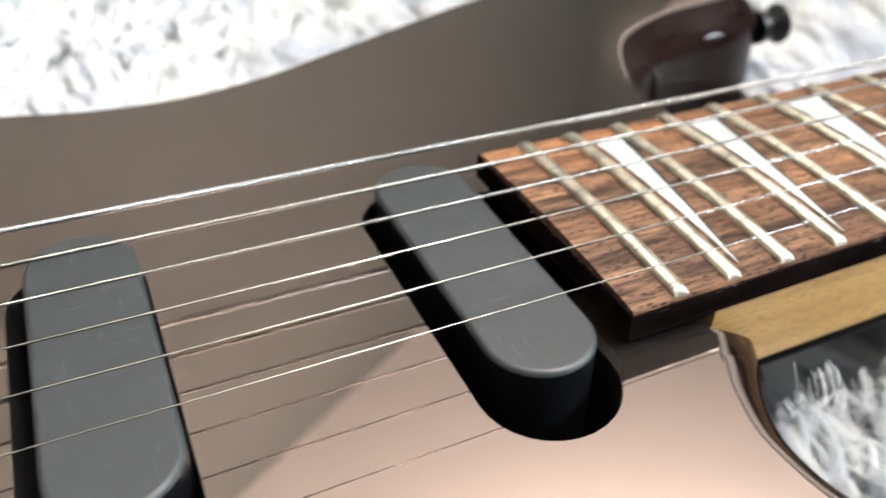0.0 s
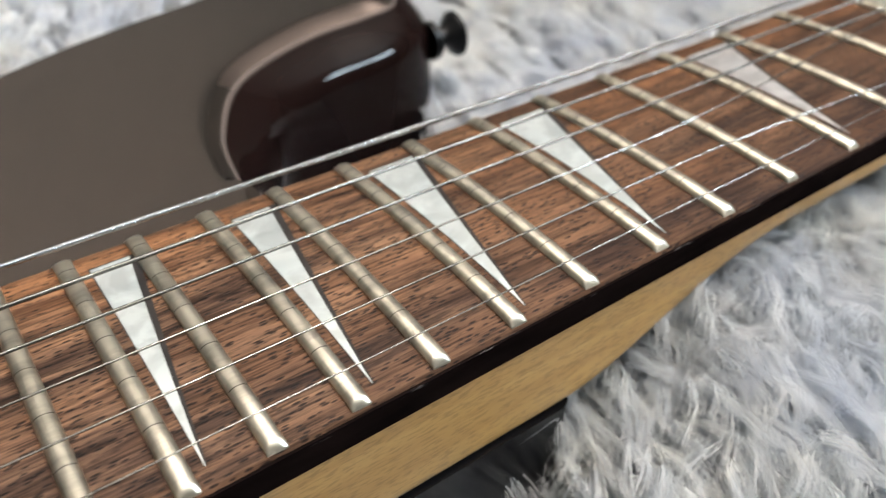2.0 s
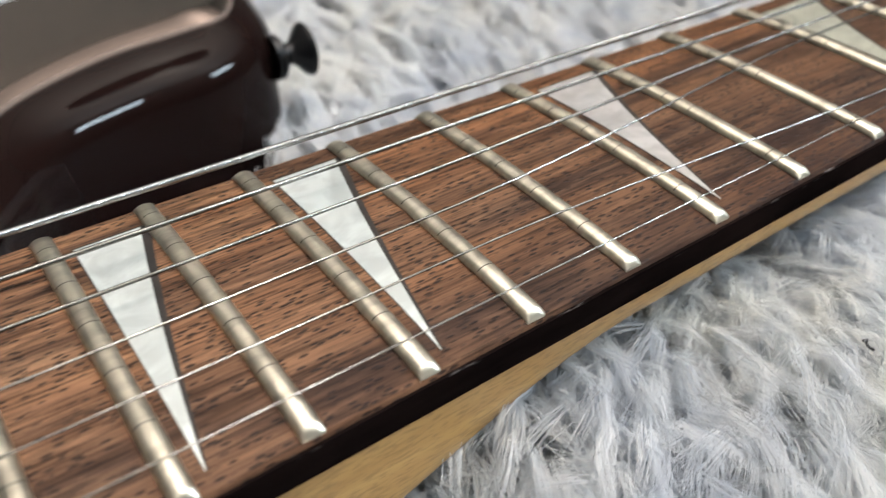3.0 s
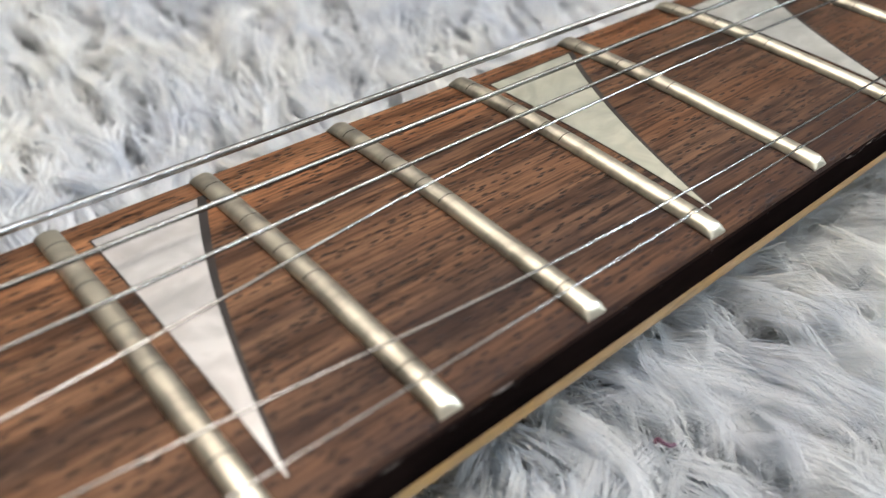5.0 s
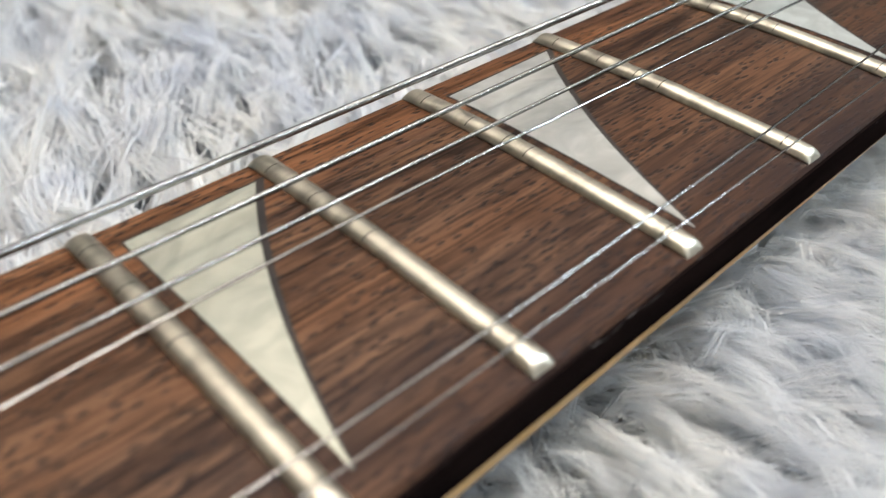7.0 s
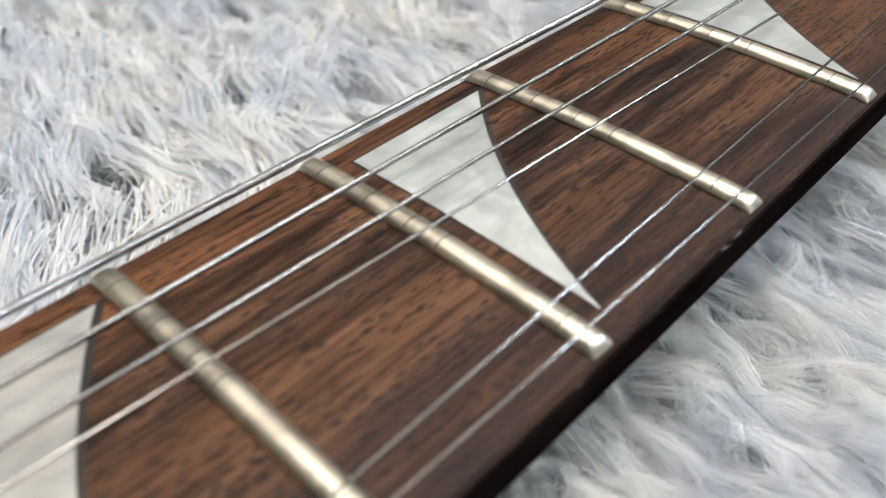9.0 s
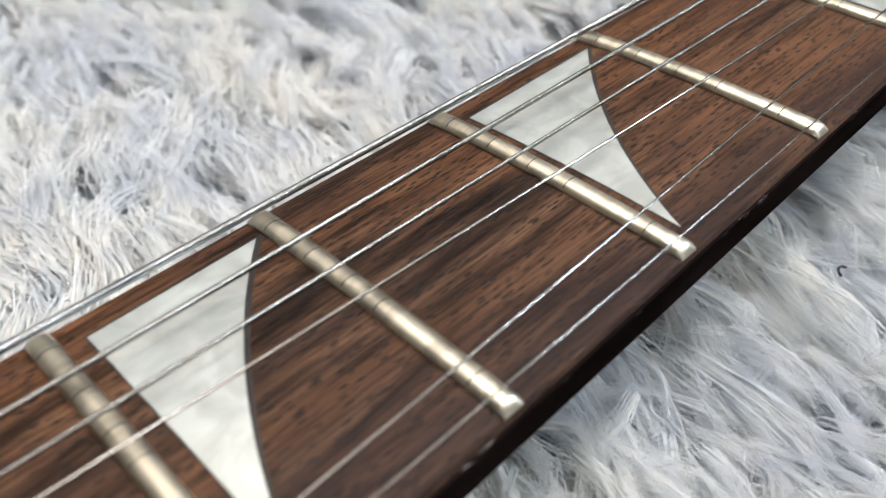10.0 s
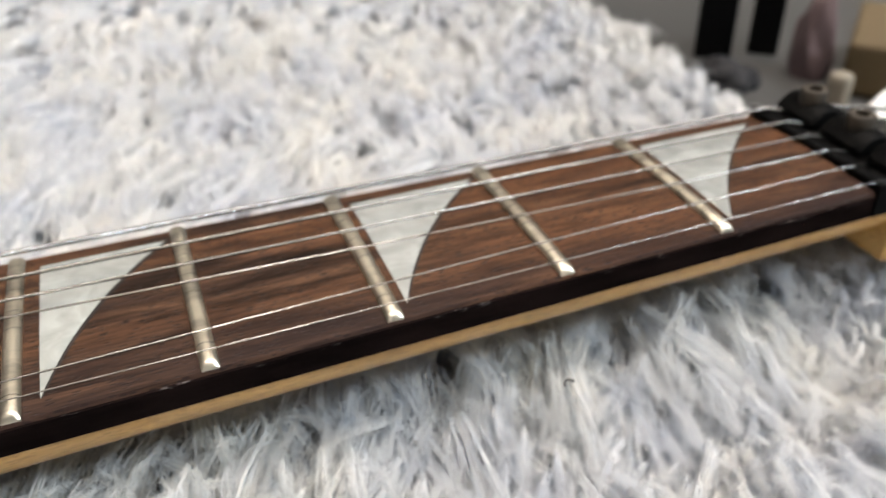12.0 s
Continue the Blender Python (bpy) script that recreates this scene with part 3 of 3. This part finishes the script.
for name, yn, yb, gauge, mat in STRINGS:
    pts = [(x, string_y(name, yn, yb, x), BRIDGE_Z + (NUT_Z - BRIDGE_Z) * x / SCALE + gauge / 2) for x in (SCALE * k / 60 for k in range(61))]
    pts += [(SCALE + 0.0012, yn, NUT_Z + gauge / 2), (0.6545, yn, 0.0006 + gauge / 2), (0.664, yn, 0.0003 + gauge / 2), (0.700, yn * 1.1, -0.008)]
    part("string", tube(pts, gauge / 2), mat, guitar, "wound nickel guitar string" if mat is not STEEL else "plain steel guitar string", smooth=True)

MARK = 0.00008


def fret(n):
    """Domed wire across the board with bevelled ends and thin dark painted string reflections."""
    x = fret_x(n)
    w = half_width(x) - 0.0003
    rings = []
    prof = [(math.cos(math.pi * i / 8), math.sin(math.pi * i / 8)) for i in range(9)]
    stations = [(-w, 0.25), (-w + 0.0006, 0.85), (-w + 0.0011, 1.0), (w - 0.0011, 1.0), (w - 0.0006, 0.85), (w, 0.25)]
    for name, yn, yb, gauge, mat in STRINGS:
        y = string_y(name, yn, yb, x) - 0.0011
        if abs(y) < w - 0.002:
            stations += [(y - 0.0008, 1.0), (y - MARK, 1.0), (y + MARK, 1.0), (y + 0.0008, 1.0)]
    stations.sort()
    for y, lift in stations:
        z = board_z(x, y)
        row = [(x + 0.00146 * c, y, z + 0.00022 * lift + 0.00103 * lift * s ** 0.85) for c, s in prof]
        rings.append(row + [(x - 0.00112, y, z - 0.0004), (x + 0.00112, y, z - 0.0004)])
    return loft(rings)


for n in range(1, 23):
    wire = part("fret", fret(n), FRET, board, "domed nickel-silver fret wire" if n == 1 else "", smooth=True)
    # dark lines stand in for the strings' reflections on the crown
    wire.data.materials.append(FRET_REFLECTION)
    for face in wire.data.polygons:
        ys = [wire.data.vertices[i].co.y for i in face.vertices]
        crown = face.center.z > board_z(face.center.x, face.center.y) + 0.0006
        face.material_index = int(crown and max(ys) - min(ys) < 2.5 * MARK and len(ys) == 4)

# locking nut
ridge = [(SCALE, BOARD_UNDER), (SCALE, 0.0017), (SCALE + 0.0003, 0.0020), (SCALE + 0.0013, 0.0020), (0.6545, 0.0003), (0.6640, 0.0001), (0.6645, -0.0004), (0.6645, BOARD_UNDER)]
nut = part("locking_nut", loft([[(x, y, z) for x, z in ridge] for y in (-0.0207, 0.0207)]), NUT_BLACK, guitar, "black metal locking nut with a raised front edge")
for cy in (0.0134, -0.0013, -0.0157):
    rings = []
    for y in (cy - 0.0062, cy - 0.0055, cy + 0.0055, cy + 0.0062):
        e = 0.0006 if abs(y - cy) > 0.006 else 0.0
        rings.append([(0.6540 + e, y, 0.0014), (0.6542 + e, y, 0.0024 - e), (0.6556, y, 0.0034 - e), (0.6572, y, 0.0047 - e), (0.6592, y, 0.0050 - e), (0.6612, y, 0.0042 - e), (0.6634, y, 0.0028 - e), (0.6648 - e, y, 0.0026 - e), (0.6650 - e, y, 0.0008)])
    part("clamp", loft(rings), NUT_BLACK, nut, "black wave-shaped string clamp", smooth=True)
    part("clamp_bolt", turned([(0.0029, 0.0034), (0.0031, 0.0040), (0.0031, 0.0070), (0.0028, 0.0075), (0.0017, 0.0075), (0.0016, 0.0056)], (0.6592, cy, 0), count=20), BOLT, nut, "hollow-headed bronzed clamp bolt", smooth=True)


def headstock():
    out = [(0.655, -0.0200), (0.672, -0.0240), (0.690, -0.0330), (0.715, -0.0400), (0.800, -0.0270), (0.838, -0.0080), (0.846, 0.0130), (0.835, 0.0250), (0.790, 0.0270), (0.715, 0.0300), (0.690, 0.0270), (0.672, 0.0225), (0.655, 0.0200)]
    def ring(z, g):
        return [(x - g * 0.5 * (x > 0.7), y * (1 - g * 20), z - (x - 0.655) * 0.20) for x, y in out]
    return loft([ring(-0.0188, 0.001), ring(-0.0178, 0.0), ring(-0.0058, 0.0), ring(-0.0050, 0.0006)])


head = part("headstock", headstock(), MAPLE, guitar, "maple headstock with a dark face", smooth=False)
face_pts = [(0.666, -0.0205), (0.690, -0.0315), (0.715, -0.0385), (0.800, -0.0258), (0.836, -0.0080), (0.843, 0.0125), (0.833, 0.0240), (0.790, 0.0258), (0.715, 0.0288), (0.690, 0.0258), (0.666, 0.0205)]
part("face_veneer", loft([[(x, y, -0.0049 - (x - 0.655) * 0.20 + d) for x, y in face_pts] for d in (0.0, 0.0005)]), HEAD_PAINT, head, "black gloss headstock face")
for k in range(6):
    tx, ty = 0.706 + 0.022 * k, 0.020 - 0.0065 * k * 0.6
    part("tuner_post", turned([(0.0048, 0.0), (0.0048, 0.002), (0.0030, 0.0028), (0.0028, 0.010), (0.0032, 0.012), (0.0012, 0.0125)], (tx, ty, -0.0045 - (tx - 0.655) * 0.20), count=16), BLACK_METAL, head, "black tuner post", smooth=True)

# bridge that carries the string ends
bridge = part("bridge", box(-0.022, 0.010, -0.036, 0.037, BODY_TOP, -0.003, 0.0012), BLACK_METAL, guitar, "low black metal bridge")
for name, yn, yb, gauge, mat in STRINGS:
    part("saddle", box(-0.012, 0.004, yb - 0.0045, yb + 0.0045, -0.003, BRIDGE_Z - 0.0001, 0.0008), BLACK_METAL, bridge)

# strap button on the tip of the upper horn
button = [(0.0056, -0.0010), (0.0056, 0.0008), (0.0050, 0.0014), (0.0030, 0.0020), (0.0027, 0.0038), (0.0031, 0.0048), (0.0060, 0.0072), (0.0067, 0.0081), (0.0067, 0.0087), (0.0060, 0.0091), (0.0030, 0.0089)]
part("strap_button", turned([(r, h) for r, h in button], (0.3136, 0.1018, -0.0212), axis="X"), BLACK_METAL, guitar, "black flared strap button", smooth=True)

# ---- rug ----
RUG_BASE = -0.057
RUG_X0, RUG_X1, RUG_Y0, RUG_Y1 = -0.45, 0.688, -0.55, 0.62
rug = thing("fur_rug", "fluffy long-pile pale grey faux fur rug", "rug", (0, 0, RUG_BASE))


def rug_backing():
    bm = bmesh.new()
    n = 60
    grid = []
    for i in range(n + 1):
        row = []
        for j in range(n + 1):
            x, y = RUG_X0 + (RUG_X1 - RUG_X0) * i / n, RUG_Y0 + (RUG_Y1 - RUG_Y0) * j / n
            row.append(bm.verts.new((x, y, 0.004 + 0.003 * noise.noise(Vector((x * 30, y * 30, 0))))))
        grid.append(row)
    for i in range(n):
        for j in range(n):
            bm.faces.new((grid[i][j], grid[i + 1][j], grid[i + 1][j + 1], grid[i][j + 1]))
    box(RUG_X0, RUG_X1, RUG_Y0, RUG_Y1, -0.005, 0.0, bm=bm)
    return bm


part("backing", rug_backing(), BACKING, rug, "woven grey rug backing")

BODY_POLY = np.array([(p[0], p[1]) for p in smooth_closed(OUTLINE, 3)])


def inside_body(x, y):
    px, py = BODY_POLY[:, 0], BODY_POLY[:, 1]
    qx, qy = np.roll(px, -1), np.roll(py, -1)
    hit = np.zeros(len(x), bool)
    for a, b, c, d in zip(px, py, qx, qy):
        cross = (b > y) != (d > y)
        hit ^= cross & (x < (c - a) * (y - b) / (d - b + 1e-12) + a)
    return hit


def pile(seed, zones, spacing, per_lock, width, length, spread, bend, fuzz, tight, wander):
    """Locks of fur over rectangles (x0, x1, y0, y1): curved bundles of tapered ribbons that draw together towards the tip."""
    rng = np.random.default_rng(seed)
    cs = []
    for x0, x1, y0, y1 in zones:
        nx, ny = max(1, int((x1 - x0) / spacing)), max(1, int((y1 - y0) / spacing))
        gx, gy = np.meshgrid(np.arange(nx), np.arange(ny))
        cs.append(np.stack([x0 + (gx.ravel() + rng.random(nx * ny)) * spacing, y0 + (gy.ravel() + rng.random(nx * ny)) * spacing], 1))
    c = np.concatenate(cs)
    c = c[~inside_body(c[:, 0], c[:, 1])]
    m = len(c)
    flow = np.array([noise.noise(Vector((x * 14, y * 14, 3.1))) * 0.9 + noise.noise(Vector((x * 48, y * 48, 7.7))) * 0.8 for x, y in c])
    rise = np.array([noise.noise(Vector((x * 55, y * 55, 12.3))) for x, y in c])
    near = c[:, 1] < 0.02
    heading = np.where(near, -1.88, -1.8) + flow * np.where(near, 0.30, 0.26) + rng.normal(0, wander, m)
    turn = rng.normal(0, bend, m) + 0.30 * flow
    sway, phase = rng.normal(0, 0.30, m), rng.random(m) * 6.3
    tl = length * (0.70 + 0.55 * rng.random(m))
    grown = np.clip((c[:, 0] - np.where(c[:, 1] < 0.0, 0.25, 0.36)) / np.where(c[:, 1] < 0.0, 0.04, 0.09), 0.0, 1.0)
    beside = np.clip(1.6 - np.abs(c[:, 1] + 0.019) / 0.016, 0.0, 1.0) * grown
    far_end = np.clip((c[:, 0] - 0.48) / 0.07, 0.0, 1.0)
    th = 0.023 + 0.011 * grown + (0.010 - 0.018 * far_end) * beside + np.where(near, 0.004, 0.002) * rise + rng.normal(0, 1, m) * np.where(near, 0.0040, 0.0012)
    th = th - 0.010 * (c[:, 0] < 0.254) * (c[:, 1] < 0.0) * np.clip((c[:, 1] + 0.062) / 0.012, 0.0, 1.0)
    brim = np.clip((c[:, 0] - 0.63) / 0.05, 0.0, 1.0)
    tl, th = tl * (1 - 0.60 * brim), th + 0.011 * brim
    rep = np.repeat(np.arange(m), per_lock)
    n = m * per_lock
    stray = rng.random(n) < fuzz
    reach = 0.72 + 0.30 * rng.random(n) ** 0.7
    ln, ht = tl[rep] * reach, th[rep] * (0.86 + 0.14 * reach + rng.normal(0, 0.018, n))
    off = rng.normal(0, spread, (n, 2))
    tip = rng.normal(0, tight, (n, 2)) * spread
    loose = rng.normal(0, 0.035, n) + stray * rng.normal(0, 0.32, n)
    body = rng.normal(0, 0.5, n) * spread
    lift = stray * rng.normal(0.001, 0.0022, n)
    rows, last = [], 0.0
    root = c[rep]
    for s in (0.0, 0.28, 0.54, 0.78, 1.0):
        ang = heading[rep] + turn[rep] * (s - 0.35) + sway[rep] * np.sin(5.0 * s + phase[rep]) + loose * s * 1.6
        stride = ln * (0.42 + 0.9 * s) * (s - last)
        root = root + np.stack([np.cos(ang), np.sin(ang)], 1) * stride[:, None]
        last = s
        gather = (1 - s) ** 0.9
        p = root + off * gather + tip * (1 - gather)
        z = ht * (1 - (1 - s) ** 2.3) - 0.008 * s**3 + lift * s + body * gather
        under = np.clip((0.0225 - np.abs(p[:, 1])) / 0.009, 0.0, 1.0) * (p[:, 0] > 0.2)
        z = np.minimum(z, 0.044 - 0.011 * under)
        rows.append(np.concatenate([p, z[:, None]], 1))
    d = rows[4][:, :2] - rows[1][:, :2]
    d = d / (np.linalg.norm(d, axis=1)[:, None] + 1e-9)
    side = np.stack([-d[:, 1], d[:, 0]], 1)
    tilt = rng.normal(0, 0.6, n)
    w3 = np.concatenate([side * np.cos(tilt)[:, None], np.sin(tilt)[:, None]], 1)
    wid = width * (0.55 + 0.8 * rng.random(n)) * np.where(stray, 0.7, 1.0)
    verts = []
    for r, f in zip(rows[:4], (1.0, 1.0, 0.9, 0.6)):
        e = w3 * (wid * f * 0.5)[:, None]
        verts += [r - e, r + e]
    verts.append(rows[4])
    v = np.stack(verts, 1).reshape(-1, 3)
    base = (np.arange(n) * 9)[:, None]
    quads = np.concatenate([base + np.array([[0, 1, 3, 2]]), base + np.array([[2, 3, 5, 4]]), base + np.array([[4, 5, 7, 6]])])
    tris = base + np.array([[6, 7, 8]])
    return v, quads, tris


def pile_object(groups):
    at, vs, qs, ts = 0, [], [], []
    for v, q, t in groups:
        vs.append(v)
        qs.append(q + at)
        ts.append(t + at)
        at += len(v)
    v, quads, tris = np.concatenate(vs), np.concatenate(qs), np.concatenate(ts)
    me = bpy.data.meshes.new("fur")
    me.vertices.add(len(v))
    me.vertices.foreach_set("co", v.ravel())
    loops = np.concatenate([quads.ravel(), tris.ravel()])
    me.loops.add(len(loops))
    me.loops.foreach_set("vertex_index", loops)
    starts = np.concatenate([np.arange(len(quads)) * 4, len(quads) * 4 + np.arange(len(tris)) * 3])
    me.polygons.add(len(starts))
    me.polygons.foreach_set("loop_start", starts)
    me.polygons.foreach_set("use_smooth", np.ones(len(starts), bool))
    me.update(calc_edges=True)
    me.validate()
    me.materials.append(FUR)
    ob = new("fur", me)
    ob.parent = rug
    return tagged(ob, "long soft pale grey pile in locks", kind="stuff")


pile_object([
    pile(1, [(0.19, RUG_X1, -0.088, 0.002)], 0.0025, 30, 0.00013, 0.028, 0.00034, 0.65, 0.07, 0.14, 0.18),
    pile(2, [(-0.02, RUG_X1, 0.002, 0.22)], 0.0050, 25, 0.00036, 0.044, 0.0023, 0.35, 0.03, 0.40, 0.15),
    pile(3, [(-0.02, RUG_X1, 0.22, 0.45)], 0.0075, 17, 0.0010, 0.046, 0.0032, 0.4, 0.0, 0.40, 0.15),
    pile(4, [(RUG_X0, RUG_X1, RUG_Y0, -0.088), (RUG_X0, 0.19, -0.088, 0.002), (RUG_X0, -0.02, 0.002, 0.45), (RUG_X0, RUG_X1, 0.45, RUG_Y1)], 0.013, 14, 0.0021, 0.038, 0.0045, 0.4, 0.0, 0.3, 0.2),
])

# ---- lint caught in the pile ----
def thread(points, radius):
    """A short curled fibre."""
    pts = [np.array(p, float) for p in points]
    fine = []
    for i in range(len(pts) - 1):
        p0, p1, p2, p3 = pts[max(i - 1, 0)], pts[i], pts[i + 1], pts[min(i + 2, len(pts) - 1)]
        for k in range(5):
            u = k / 5
            fine.append(tuple(0.5 * (2 * p1 + (p2 - p0) * u + (2 * p0 - 5 * p1 + 4 * p2 - p3) * u**2 + (3 * p1 - p0 - 3 * p2 + p3) * u**3)))
    return tube(fine, radius, 6)


for at, turn, mat, thick, words in (
    ((0.5735, -0.0300, -0.0170), 20, LINT_DARK, 0.00020, "dark curled fibre caught in the rug pile"),
    ((0.3375, -0.0450, -0.0165), 75, LINT_DARK, 0.00022, "dark speck of lint on the rug pile"),
    ((0.3675, -0.0335, -0.0150), 130, LINT_PURPLE, 0.00026, "purple speck of lint on the rug pile"),
):
    ob = part("lint", thread([(-0.0010, 0, 0), (-0.0004, 0.0006, 0.0004), (0.0004, 0.0004, 0.0005), (0.0009, -0.0003, 0.0002), (0.0012, 0.0003, 0)], thick), mat, smooth=True)
    ob.matrix_world = pose(*at, 0, 0, turn)
    tagged(ob, words, "lint", "lint on the rug")

# ---- clutter past the end of the rug ----
def leaned(name, bm, mat, x, y, turn, label, category):
    ob = part(name, bm, mat)
    ob.matrix_world = Matrix.Translation((x, y, FLOOR_Z)) @ Matrix.Rotation(radians(turn), 4, "Z")
    return tagged(ob, label, category)


stand = thing("equipment_stand", "black lacquered stand with two flat legs", "stand", (0.775, 0.180, FLOOR_Z))
for dx, dy, w in ((-0.0105, 0.0015, 0.0082), (0.0135, -0.0035, 0.0068)):
    leg = part("leg", box(-w, w, -0.004, 0.004, 0.0, 0.40, 0.001), BLACK_LACQUER, stand)
    leg.matrix_local = Matrix.Translation((dx, dy, 0)) @ Matrix.Rotation(radians(-42), 4, "Z")
crossbar = part("crossbar", box(-0.030, 0.030, -0.004, 0.004, 0.392, 0.410, 0.001), BLACK_LACQUER, stand)
crossbar.matrix_local = Matrix.Rotation(radians(-20), 4, "Z")
leaned("cardboard_box", box(-0.045, 0.045, -0.03, 0.03, 0.0, 0.023, 0.002), CARD, 0.838, 0.111, -48, "tan cardboard box standing on the floor", "box")
leaned("beige_post", box(-0.0046, 0.0046, -0.0046, 0.0046, 0.0, 0.015, 0.003), BEIGE, 0.777, 0.116, 20, "short beige plastic post standing on the floor", "post")


def heap(r, h, seed):
    bm = bmesh.new()
    bmesh.ops.create_icosphere(bm, subdivisions=4, radius=1)
    for v in bm.verts:
        n = 1 + 0.25 * noise.noise(v.co * 1.7 + Vector((seed, 0, 0))) + 0.08 * noise.noise(v.co * 5 + Vector((seed, 0, 0)))
        v.co = Vector((v.co.x * r * n, v.co.y * r * n, max(0.0, (v.co.z + 0.35) * h * n / 1.35)))
    return bm


for name, r, h, mat, x, y, label in (("dark_cloth", 0.013, 0.011, GREY_CLOTH, 0.750, 0.152, "crumpled dark grey cloth on the floor"), ("pink_cloth", 0.0085, 0.038, PINK, 0.790, 0.147, "crumpled dusty pink cloth on the floor")):
    ob = part(name, heap(r, h, r * 100), mat, smooth=True)
    ob.location = (x, y, FLOOR_Z)
    tagged(ob, label, "cloth")

cable = part("white_cable", thread([(0.764, 0.070, 0), (0.776, 0.088, 0), (0.784, 0.102, 0), (0.801, 0.112, 0), (0.822, 0.134, 0), (0.835, 0.156, 0), (0.862, 0.190, 0)], 0.0032), WHITE_PLASTIC, smooth=True)
cable.location = (0, 0, FLOOR_Z + 0.0032)
tagged(cable, "white plastic cable lying on the floor", "cable")
